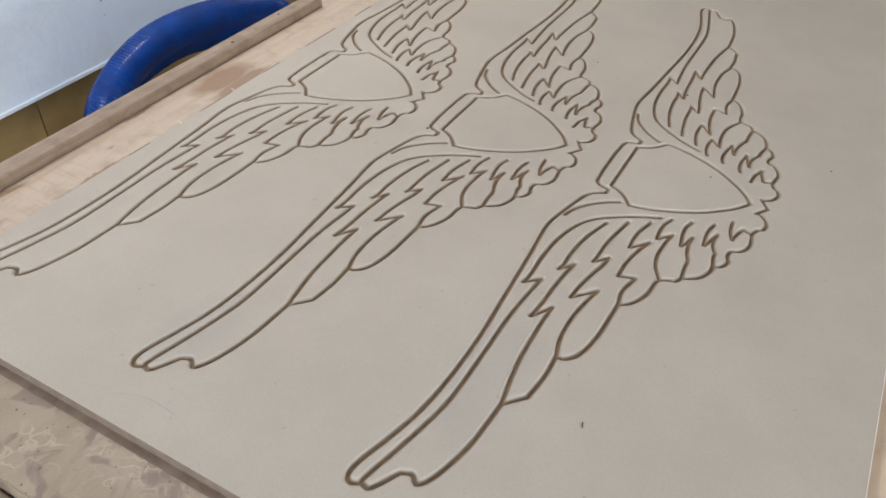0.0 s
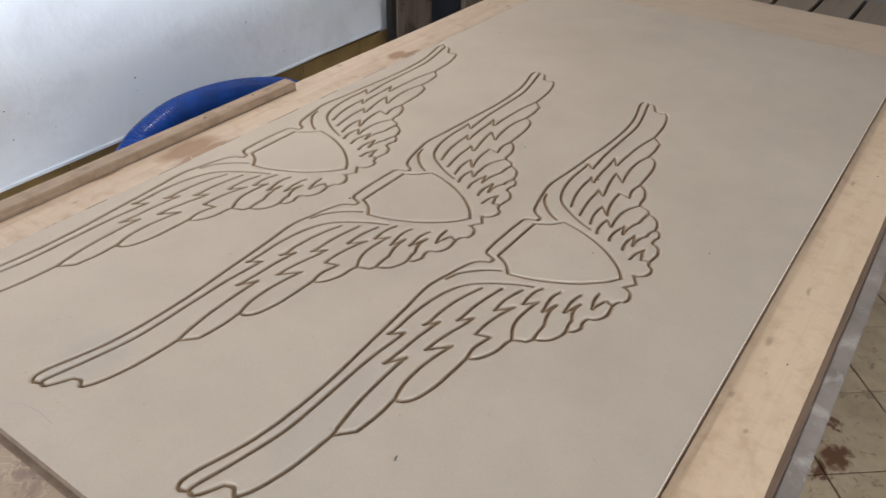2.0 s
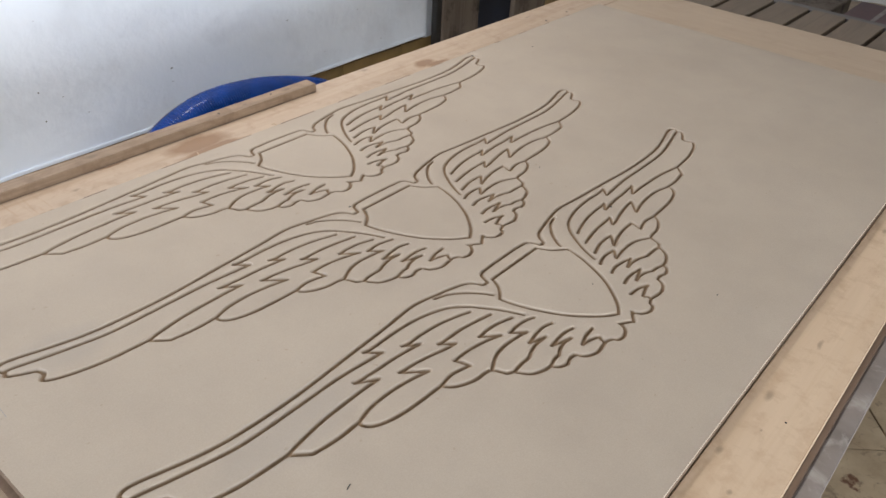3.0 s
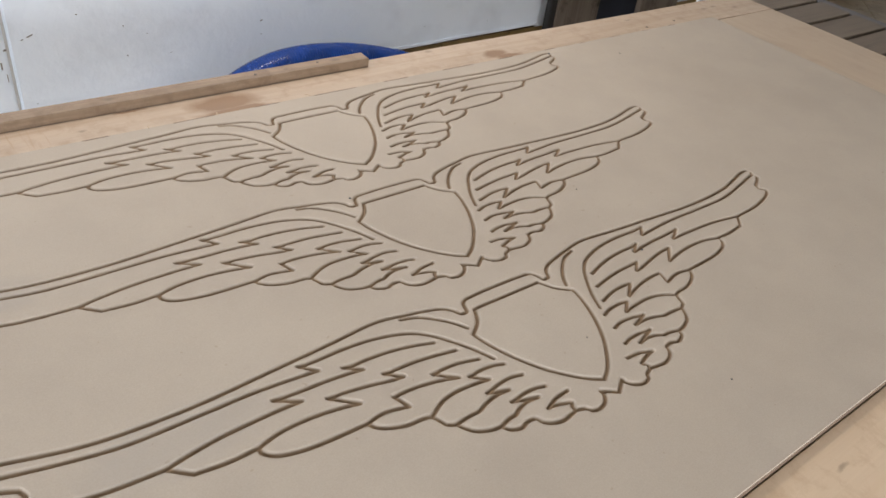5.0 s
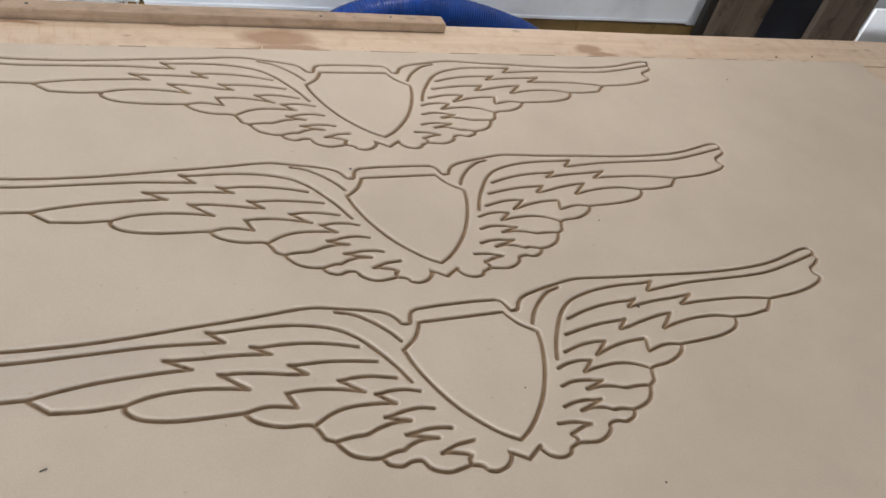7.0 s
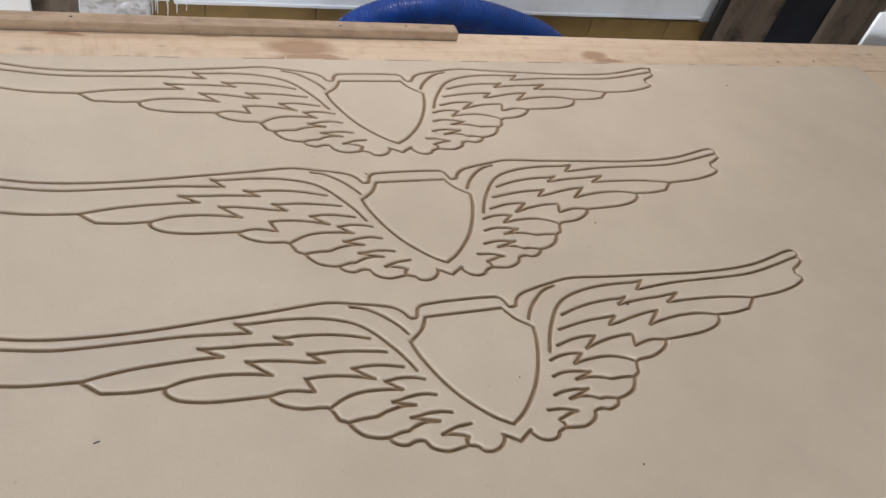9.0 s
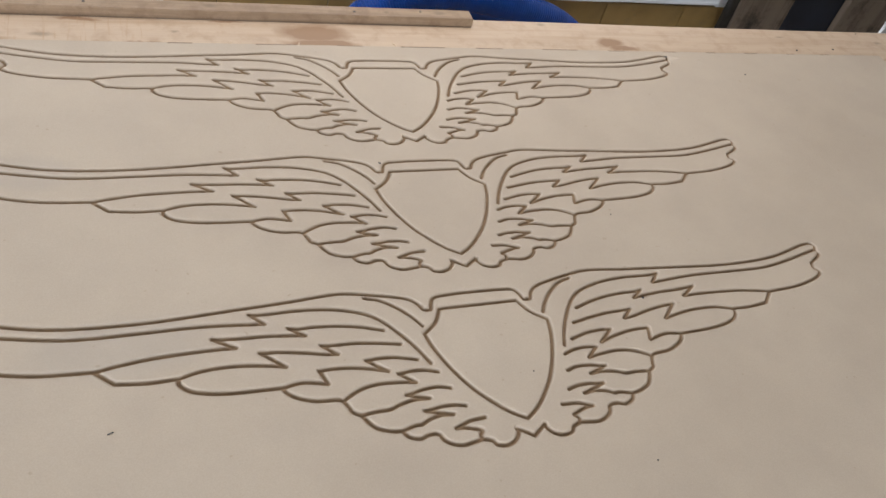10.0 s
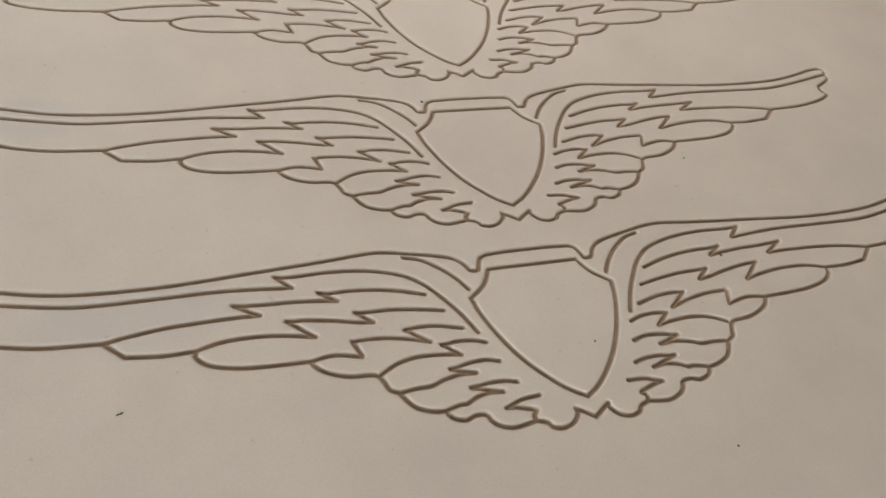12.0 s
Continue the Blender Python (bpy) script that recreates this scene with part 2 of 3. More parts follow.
CONCRETE = plain_material("concrete", (0.30, 0.28, 0.25), 0.15, 4, 0.85)
LEDGE = plain_material("dusty_metal", (0.255, 0.225, 0.205), 0.25, 11, 0.6, 0.1, 0.15, (0.47, 0.44, 0.41), 13, 0.53)
STEEL = plain_material("painted_steel", (0.13, 0.12, 0.115), 0.2, 9, 0.5, 0.2)
HOSE = plain_material("blue_hose", (0.0005, 0.031, 0.185), 0.25, 12, 0.25, 0, 0.05, (0.006, 0.042, 0.18), 9, 0.62)
HOSE.node_tree.nodes["Principled BSDF"].inputs["Specular IOR Level"].default_value = 0.3
NAVY = plain_material("dark_cloth", (0.008, 0.012, 0.024), 0.3, 7, 0.7)
MAROON = plain_material("maroon_plastic", (0.07, 0.022, 0.025), 0.2, 8, 0.5)
# pale colour that paints the highlight on the sheet's near arris
ARRIS_GLINT = plain_material("arris_glint", (0.66, 0.57, 0.48), 0.1, 40, 0.7)
GRAPHITE = plain_material("graphite", (0.27, 0.26, 0.25), 0.1, 40, 0.6)
BLACK = plain_material("black_metal", (0.015, 0.014, 0.013), 0.3, 30, 0.5)
PANEL_WHITE = plain_material("white_metal", (0.84, 0.87, 0.90), 0.05, 4, 0.35)
PLASTER = plain_material("ceiling_paint", (0.58, 0.57, 0.55), 0.05, 2, 0.8)
ROUGH = plain_material("rough_plaster", (0.60, 0.62, 0.66), 0.25, 14, 0.75, 0, 0.7, (0.24, 0.22, 0.21), 22, 0.5)


# ---- builders ----
def mesh_of(name, bm, mat, smooth=False):
    me = bpy.data.meshes.new(name)
    bm.to_mesh(me)
    bm.free()
    for m in mat if isinstance(mat, (list, tuple)) else (mat,):
        me.materials.append(m)
    for p in me.polygons:
        p.use_smooth = smooth
    return me


def part(name, bm, mat, parent=None, label="", smooth=False):
    ob = new(name, mesh_of(name, bm, mat, smooth))
    if parent:
        ob.parent = parent
    return tagged(ob, label)


def empty(name, m, label, category, group="", kind=""):
    ob = new(name)
    ob.matrix_world = m
    return tagged(ob, label, category, group, kind)


def box(lo, hi, bevel=0.0, cuts=0, wobble=0.0, seed=0):
    """A box between two corners, its edges bevelled, its long sides a little uneven."""
    bm = bmesh.new()
    bmesh.ops.create_cube(bm, size=1)
    size, mid = [b - a for a, b in zip(lo, hi)], [(a + b) / 2 for a, b in zip(lo, hi)]
    for v in bm.verts:
        v.co = Vector([c * s + m for c, s, m in zip(v.co, size, mid)])
    if bevel:
        bmesh.ops.bevel(bm, geom=bm.edges[:], offset=bevel, segments=2, affect="EDGES", clamp_overlap=True)
    if cuts:
        axis = max(range(3), key=lambda n: size[n])
        long_edges = [e for e in bm.edges if abs((e.verts[0].co - e.verts[1].co)[axis]) > 0.6 * size[axis]]
        bmesh.ops.subdivide_edges(bm, edges=long_edges, cuts=cuts, use_grid_fill=False)
        for v in bm.verts:
            at = v.co[axis] * 3.0 + seed
            for other in range(3):
                if other != axis:
                    v.co[other] += wobble * noise.noise(Vector((at, other * 7.3, seed)))
    return bm


def tube(points, radius, sides=16, rings=None, closed_ends=True):
    """A round tube along points; rings gives the radius factor at each step."""
    bm, loops = bmesh.new(), []
    pts = [Vector(p) for p in points]
    side = None
    for n, p in enumerate(pts):
        ahead = (pts[min(n + 1, len(pts) - 1)] - pts[max(n - 1, 0)]).normalized()
        side = ahead.orthogonal().normalized() if side is None else (side - ahead * side.dot(ahead)).normalized()
        up = ahead.cross(side)
        r = radius * (rings[n] if rings else 1)
        loops.append([bm.verts.new(p + r * (math.cos(2 * math.pi * k / sides) * side + math.sin(2 * math.pi * k / sides) * up)) for k in range(sides)])
    for a, b in zip(loops, loops[1:]):
        for k in range(sides):
            bm.faces.new((a[k], a[(k + 1) % sides], b[(k + 1) % sides], b[k]))
    if closed_ends:
        bm.faces.new(loops[0][::-1]), bm.faces.new(loops[-1])
    bmesh.ops.recalc_face_normals(bm, faces=bm.faces[:])
    return bm


def spline(points, steps=8):
    """Catmull-Rom through the points."""
    p = [np.array(q, float) for q in points]
    p = [2 * p[0] - p[1], *p, 2 * p[-1] - p[-2]]
    out = []
    for a, b, c, d in zip(p, p[1:], p[2:], p[3:]):
        for k in range(steps):
            t = k / steps
            out.append(0.5 * (2 * b + (c - a) * t + (2 * a - 5 * b + 4 * c - d) * t**2 + (3 * b - a - 3 * c + d) * t**3))
    return [*out, p[-2]]


# ---- the room ----
H = 0.86          # top of the carved panel
BED = 0.842       # top of the boards round it
FAR = 2.60        # face of the white wall

tagged(part("floor", box((-4, -4.0, -0.15), (7, 2.6, -0.0125)), CONCRETE), "concrete screed under beige floor tiles", "floor", kind="structure")
def wall(name, lo, hi, mat, label, bevel=0.0):
    return tagged(part(name, box(lo, hi, bevel), mat), label, "wall", kind="structure")


def rising(ob, rise=0.0085):
    """Lets the lower edge of the wall sheet run slightly uphill."""
    for v in ob.data.vertices:
        if v.co.z < 0.5:
            v.co.z += rise * (v.co.x - 0.556)
    return ob


wall_north = rising(wall("wall_north", (0.556, FAR, 0.210), (3.085, FAR + 0.2, 3.0), WHITE, "white painted wall with grey smears and scuffs", 0.006))
wall("wall_north_base", (-4, FAR + 0.028, -0.012), (7, FAR + 0.19, 0.2355), GROUT, "mortar bed behind the tiled skirting")
wall_north_left = wall("wall_north_left", (-4, FAR + 0.012, 0.210), (0.546, FAR + 0.2, 3.0), WHITE, "whitewashed plaster wall with dark scuffs")
wall("wall_north_joint", (0.5465, FAR + 0.0135, 0.222), (0.5555, FAR + 0.2, 3.0), PLASTER, "grey recessed joint between two wall sheets")
part("cover_strip", box((0.492, FAR + 0.008, 0.236), (0.541, FAR + 0.0125, 2.99), 0.002, 60, 0.003, 9), WHITE, wall_north_left, "uneven painted strip over the joint")
for x, z, w, h in ((0.541, 0.46, 0.011, 0.006), (0.522, 0.405, 0.005, 0.026), (0.533, 0.36, 0.003, 0.03)):
    part("scuff", box((x - w / 2, FAR + 0.0065, z - h / 2), (x + w / 2, FAR + 0.0115, z + h / 2), 0.001), LEDGE, wall_north_left, "grey scuff where the paint came off")
wall("wall_north_right", (3.0855, FAR + 0.016, 0.210), (7, FAR + 0.2, 3.0), WHITE, "white painted wall behind stacked timber")
# assumed walls and ceiling out of view; they hold and bounce the light
wall("wall_east", (7, -4.2, -0.012), (7.2, 2.8, 3.0), PLASTER, "plain painted unseen wall")
wall("wall_west_low", (-4.2, -4.2, -0.012), (-4, 2.8, 0.95), PLASTER, "plain painted unseen wall under the assumed window")
wall("wall_west_high", (-4.2, -4.2, 2.45), (-4, 2.8, 3.0), PLASTER, "plain painted unseen wall over the assumed window")
wall("wall_west_left", (-4.2, -4.2, 0.95), (-4, 0.0, 2.45), PLASTER, "plain painted unseen wall beside the assumed window")
wall("wall_west_right", (-4.2, 2.4, 0.95), (-4, 2.8, 2.45), PLASTER, "plain painted unseen wall beside the assumed window")
wall("wall_south_low", (-4, -4.2, -0.012), (7, -4.0, 0.85), PLASTER, "plain painted unseen wall under the assumed window")
wall("wall_south_high", (-4, -4.2, 2.45), (7, -4.0, 3.0), PLASTER, "plain painted unseen wall over the assumed window")
wall("wall_south_left", (-4, -4.2, 0.85), (-1.95, -4.0, 2.45), PLASTER, "plain painted unseen wall beside the assumed window")
wall("wall_south_right", (1.15, -4.2, 0.85), (7, -4.0, 2.45), PLASTER, "plain painted unseen wall beside the assumed window")
tagged(part("ceiling", box((-4.2, -4.2, 3.0), (7.2, 2.8, 3.15)), PLASTER), "plain white ceiling, unseen and assumed", "ceiling", kind="structure")

# lumpy plaster and paint runs over the tiles at the wall's foot
def plaster_lump(x0, x1, z0, z1, seed):
    """A ragged patch of plaster with an uneven face and lower edge."""
    bm = bmesh.new()
    nx, nz = 40, 12
    rows = []
    for i in range(nx + 1):
        x = x0 + (x1 - x0) * i / nx
        foot = z0 + 0.055 * noise.noise(Vector((x * 14, seed, 0)))
        rows.append([bm.verts.new((x, FAR - 0.004 - 0.02 * abs(noise.noise(Vector((x * 9, k * 0.16, seed)))) * min(1, k / 3), foot + (z1 - foot) * k / nz)) for k in range(nz + 1)])
    for a, b in zip(rows, rows[1:]):
        for k in range(nz):
            bm.faces.new((a[k], b[k], b[k + 1], a[k + 1]))
    bmesh.ops.recalc_face_normals(bm, faces=bm.faces[:])
    bmesh.ops.solidify(bm, geom=bm.faces[:], thickness=0.018)
    return part("plaster", bm, ROUGH, smooth=True)


lip = box((0.56, FAR - 0.007, 0.208), (3.07, FAR - 0.0002, 0.226), 0.003, 120, 0.004, 6)
rising(part("wall_lip", lip, WHITE, wall_north, "ragged bead of white paint along the wall sheet"))
lump = tagged(plaster_lump(0.225, 0.475, 0.14, 0.232, 4), "rough grey-white plaster patch at the wall foot", "plaster", kind="structure")
for x, z, r in ((0.480, 0.150, 0.004), (0.492, 0.165, 0.0028), (0.499, 0.155, 0.003), (0.536, 0.145, 0.0035), (0.570, 0.160, 0.003), (0.606, 0.172, 0.0016)):
    path = [(x, FAR + 0.006, 0.225), (x + 0.002, FAR + 0.007, (z + 0.225) / 2), (x + 0.001, FAR + 0.0085, z)]
    part("paint_run", tube(spline(path, 4), r, 8, [1.6, 1.2, 1.0, 0.9, 0.8, 0.75, 0.75, 0.7, 0.45]), PANEL_WHITE, lump, "white paint run", True)
for x, z, w, h in ((1.483, 0.451, 0.012, 0.004), (0.625, 0.503, 0.022, 0.004), (0.598, 0.492, 0.008, 0.003), (0.941, 0.384, 0.005, 0.005), (0.938, 0.498, 0.005, 0.004), (0.784, 0.559, 0.005, 0.004), (2.1, 0.52, 0.01, 0.003)):
    mark = box((x - w / 2, FAR - 0.0008, z - h / 2), (x + w / 2, FAR + 0.001, z + h / 2), 0.0006)
    bmesh.ops.rotate(mark, verts=mark.verts[:], cent=(x, FAR, z), matrix=Matrix.Rotation(radians(-25), 3, "Y"))
    part("chip", mark, STEEL, wall_north, "dark chip in the paint")
# flat slab whose dark colour replaces the shade of a hollow
wall("wall_recess", (0.11, FAR + 0.006, 0.0), (0.237, FAR + 0.014, 0.2), OLD_WOOD, "dark brown slab standing in for a shaded recess low in the wall")
wall("wall_foot", (-1.6, FAR - 0.012, 0.0), (0.066, FAR + 0.011, 0.2215), PANEL_WHITE, "white board covering the foot of the wall", 0.003)
# ---- the carved panel ----
PANEL_X, PANEL_Y, PANEL_THICK = 2.44, 1.22, 0.018
EMBLEMS = ((0.861, 0.240, 1.0), (0.8645, 0.5765, 1.003), (0.869, 0.9145, 1.007))   # foot of each shield and its stretch
CUT_WIDTH, CUT_DEPTH = 0.0104, 0.0068
strokes = []


def stroke(*points):
    """One pass of the cutter, in millimetres from the foot of the shield; cut on both wings."""
    strokes.append(np.array(spline(points)) / 1000)


def straight(*points):
    strokes.append(np.array(points, float) / 1000)


# shield
straight((0, 250), (34, 250), (68, 248))
stroke((68, 248), (77, 243), (82, 232), (85, 223), (94, 222))
straight((0, 222), (71, 222))
stroke((71, 222), (77, 209), (88, 193), (110, 176))
stroke((110, 176), (103, 146), (87, 106), (65, 67), (39, 34), (19, 14), (0, 1))
# leading edge and tip of the wing
stroke((94, 222), (99, 225), (105, 237), (118, 248), (142, 256), (194, 268), (236, 273), (308, 267), (400, 261), (510, 254), (600, 255), (660, 261), (708, 272), (748, 283), (770, 286), (780, 283))
stroke((780, 283), (782, 276), (776, 266))
stroke((776, 266), (778, 256), (766, 247), (742, 235))
stroke((742, 235), (738, 222), (746, 211), (731, 200), (700, 190), (657, 182), (593, 178))
# coverts
stroke((190, 259), (165, 251), (140, 232), (121, 211), (109, 192))
stroke((116, 120), (130, 150), (149, 180), (172, 209), (200, 229), (247, 243), (300, 248), (350, 247), (374, 250))
straight((374, 250), (353, 229))
stroke((353, 229), (440, 236), (520, 236), (600, 236), (645, 240), (710, 253), (756, 264), (776, 268))
# second feather
stroke((174, 192), (209, 203), (244, 210), (280, 213), (302, 213), (320, 216))
straight((320, 216), (296, 199))
stroke((296, 199), (325, 203), (359, 206), (393, 207), (433, 211))
straight((433, 211), (400, 191))
stroke((400, 191), (435, 192), (483, 191), (521, 189), (559, 184), (593, 178))
straight((593, 178), (567, 154))
stroke((567, 154), (523, 149), (484, 150))
# third feather
stroke((154, 162), (189, 169), (225, 174), (256, 175), (276, 177))
straight((276, 177), (254, 158))
stroke((254, 158), (276, 161), (305, 168), (339, 174), (368, 177))
straight((368, 177), (334, 147))
stroke((334, 147), (366, 154), (406, 159), (450, 158), (484, 150))
stroke((484, 150), (484, 140), (472, 128), (450, 120), (420, 115), (380, 113), (346, 112))
# fourth feather
stroke((135, 130), (169, 139), (196, 141), (215, 140))
straight((215, 140), (185, 116))
stroke((185, 116), (218, 126), (252, 132), (288, 133))
straight((288, 133), (279, 108))
stroke((279, 108), (315, 116), (346, 112))
stroke((346, 112), (338, 100), (323, 90), (300, 82), (275, 80), (264, 76), (258, 65), (254, 55), (243, 49))
# short feathers towards the shield's foot
stroke((109, 103), (127, 109), (149, 111), (171, 109))
straight((171, 109), (148, 90))
stroke((148, 90), (172, 94), (207, 96), (235, 91), (263, 77))
stroke((99, 72), (118, 77), (141, 76), (169, 71))
straight((169, 71), (136, 60))
stroke((136, 60), (159, 61), (182, 57), (199, 51), (218, 51), (243, 49))
stroke((243, 49), (235, 35), (225, 24), (206, 16), (191, 14))
stroke((85, 38), (101, 42), (123, 43), (149, 40))
straight((149, 40), (108, 27))
stroke((108, 27), (128, 29), (147, 25), (159, 19), (170, 19), (191, 14))
stroke((191, 14), (184, 3), (168, -3), (154, 1), (140, -1), (135, -11), (125, -19), (109, -24), (90, -22), (78, -20))
stroke((62, 14), (88, 12), (111, 4))
stroke((111, 4), (100, 3), (83, -2), (73, -6), (78, -12), (78, -20))
stroke((78, -20), (64, -25), (58, -33), (45, -36), (31, -31), (22, -20), (22, -13))
straight((22, -13), (12, -20), (0, -29))


def carved_panel():
    """A sheet whose top is a fine grid, lowered along the cutter's passes by a round-bottomed groove."""
    step = 0.0016
    xs = np.r_[0, 0.03, np.arange(0.064, 1.662, step), np.arange(1.70, PANEL_X, 0.1), PANEL_X]
    ys = np.r_[0, 0.06, 0.12, np.arange(0.19, 1.214, step), PANEL_Y]
    far = np.full((len(xs), len(ys)), 1.0)
    for ex, ey, wide in EMBLEMS:
        for side in (-1, 1):
            for path in strokes:
                lean = 0.004 * np.clip(1 - path[:, 1] / 0.222, 0, 1) * (1 + side * np.clip(path[:, 0] / 0.06, 0, 1))
                line = path * (side * wide, 1) + (ex, ey)
                line[:, 0] += lean
                for a, b in zip(line, line[1:]):
                    lo, hi = np.minimum(a, b) - 0.008, np.maximum(a, b) + 0.008
                    i0, i1 = np.searchsorted(xs, (lo[0], hi[0]))
                    j0, j1 = np.searchsorted(ys, (lo[1], hi[1]))
                    gx, gy = np.meshgrid(xs[i0:i1], ys[j0:j1], indexing="ij")
                    d = b - a
                    t = np.clip(((gx - a[0]) * d[0] + (gy - a[1]) * d[1]) / max(d @ d, 1e-12), 0, 1)
                    dist = np.hypot(gx - a[0] - t * d[0], gy - a[1] - t * d[1])
                    far[i0:i1, j0:j1] = np.minimum(far[i0:i1, j0:j1], dist)
    r = CUT_WIDTH / 2
    depth = np.where(far < r, CUT_DEPTH * (0.5 + 0.5 * np.cos(np.pi * np.clip(far / r, 0, 1))) ** 0.85, 0)
    gx, gy = np.meshgrid(xs, ys, indexing="ij")
    verts = np.stack([gx, gy, H - depth], -1).reshape(-1, 3)
    nx, ny = len(xs), len(ys)
    idx = np.arange(nx * ny).reshape(nx, ny)
    faces = np.stack([idx[:-1, :-1], idx[1:, :-1], idx[1:, 1:], idx[:-1, 1:]], -1).reshape(-1, 4)
    me = bpy.data.meshes.new("carved_panel")
    me.vertices.add(len(verts))
    me.vertices.foreach_set("co", verts.astype(np.float32).ravel())
    me.loops.add(faces.size)
    me.loops.foreach_set("vertex_index", faces.astype(np.int32).ravel())
    me.polygons.add(len(faces))
    me.polygons.foreach_set("loop_start", np.arange(0, faces.size, 4, dtype=np.int32))
    me.materials.append(MDF)
    me.update(calc_edges=True)
    me.validate()
    me.polygons.foreach_set("use_smooth", np.ones(len(faces), bool))
    return me


panel = tagged(new("carved_panel", carved_panel()), "beige fibreboard sheet carved with three winged shields", "carved panel")
edge = box((0, 0, H - PANEL_THICK), (PANEL_X, PANEL_Y, H - 0.0002))
bmesh.ops.delete(edge, geom=[f for f in edge.faces if f.normal.z > 0.9], context="FACES")
part("panel_edge", edge, CUT, panel, "brown sawn edge of the sheet")

# ---- the machine table ----
table = empty("machine_table", pose(0, 0, 0), "router table with slatted bed on a dusty steel frame", "machine table")
part("spoilboard", box((-0.112, 0.0, 0.80), (2.43, 1.222, BED - 0.0005), 0.002), SPOIL, table, "stained varnished base board")
part("margin_strip", box((-0.010, 0.0, 0.838), (0.06, 1.222, BED + 0.0005), 0.0004), CUT, table, "brown strip on the base board along the panel's end")
part("end_rail", box((-0.18, -0.12, 0.72), (-0.114, 1.378, 0.815), 0.003, 20, 0.001), BATTEN, table, "brown wooden end rail")
part("packing_strip", box((-0.3, -0.127, 0.716), (3.2, -0.1165, 0.797), 0.001, 20, 0.0015), DARK_WOOD, table, "brown wooden packing strip")
part("side_rail", box((-0.6, -0.158, 0.70), (3.3, -0.1275, 0.788), 0.003, 30, 0.0015), LEDGE, table, "dusty grey metal side rail")
part("side_rail", box((-0.6, 1.380, 0.70), (3.3, 1.41, 0.79), 0.003), STEEL, table)
part("bed_frame", box((-0.6, -0.12, 0.62), (3.3, 1.378, 0.715), 0.004), STEEL, table)
part("bed_core", box((-0.11, -0.116, 0.716), (2.80, 1.376, 0.7995), 0.002), STEEL, table)
part("cross_beam", box((3.205, -0.12, 0.716), (3.27, 1.376, 0.815), 0.003), STEEL, table)
for lx in (-0.45, 1.4, 3.2):
    for ly in (0.02, 1.25):
        part("leg", box((lx - 0.05, ly - 0.05, 0), (lx + 0.05, ly + 0.05, 0.62), 0.004), STEEL, table)
for k in range(-1, 10):
    y0 = 0.0272 + 0.1435 * k
    slat = box((2.80, y0 - 0.0635, 0.797), (3.20, min(y0 + 0.0635, 1.378), 0.8225), 0.002)
    part("bed_slat", slat, SLAT, table)


def board(name, lo, hi, mat, label, seed=0, wobble=0.0012):
    return tagged(part(name, box(lo, hi, 0.0015, 24, wobble, seed), mat), label, "board")


near_board = board("pine_board", (-0.30, -0.117, 0.801), (2.44, -0.0018, BED), PINE, "pale pine edge board with knots beside the carved panel", 3)
far_board = board("pine_board", (-0.30, 1.2245, 0.801), (2.82, 1.376, BED), PINE_FAR, "pale pine edge board with burnt stains along the wall side", 5)
board("pine_board", (2.445, -0.117, 0.8235), (2.82, 1.2240, BED), PINE_Y, "broad pale pine board across the end of the bed", 8)
batten = board("batten", (-0.55, 1.340, BED), (1.155, 1.380, BED + 0.0225), BATTEN, "brown weathered wooden batten nailed on the pine board", 2)


def disc(x, y, z, r, h=0.001):
    bm = bmesh.new()
    bmesh.ops.create_cone(bm, cap_ends=True, segments=12, radius1=r, radius2=r * 0.8, depth=h)
    bmesh.ops.translate(bm, verts=bm.verts[:], vec=(x, y, z))
    return bm


for x, y in ((0.851, 1.358), (1.02, 1.366), (0.262, 1.362), (-0.1, 1.36)):
    part("nail_head", disc(x, y, BED + 0.0229, 0.0035), BLACK, batten, "dark nail head")
for x, y in ((2.168, 1.268), (2.315, 1.276), (2.482, 1.366), (0.1, 1.30)):
    part("screw_head", disc(x, y, BED + 0.0004, 0.0035), BLACK, far_board, "dark screw head")
for x, y in ((0.832, -0.072), (1.62, -0.07), (0.35, -0.08)):
    part("screw_head", disc(x, y, BED + 0.0004, 0.0016), BLACK, near_board, "dark screw head")
for x, y, r in ((1.656, 1.197, 0.0042), (0.779, 0.823, 0.0028), (1.175, 0.436, 0.0028), (1.867, 1.120, 0.0026), (1.041, 0.136, 0.0018), (0.906, 0.319, 0.0016), (1.212, 0.646, 0.0018)):
    part("pit", disc(x, y, H + 0.0002, r, 0.0006), BLACK, panel, "small dark pit in the face")
tagged(part("shaving", tube([(0.283, 0.3165, H + 0.0006), (0.287, 0.318, H + 0.001), (0.291, 0.319, H + 0.0006)], 0.0008, 6), BLACK), "tiny dark shaving lying on the panel", "shaving")
for x, y, turn in ((0.549, 1.224, 1.4), (0.915, 1.226, 2.2), (0.695, 1.223, 1.2)):
    d = Vector((math.cos(turn), math.sin(turn), 0)) * 0.006
    path = [Vector((x, y, BED + 0.018)) - d, Vector((x, y, BED + 0.021)), Vector((x, y, BED + 0.018)) + d]
    tagged(part("splinter", tube(path, 0.0011, 6), PINE), "pale wood splinter caught at the panel's edge", "splinter", "splinters along the seam")

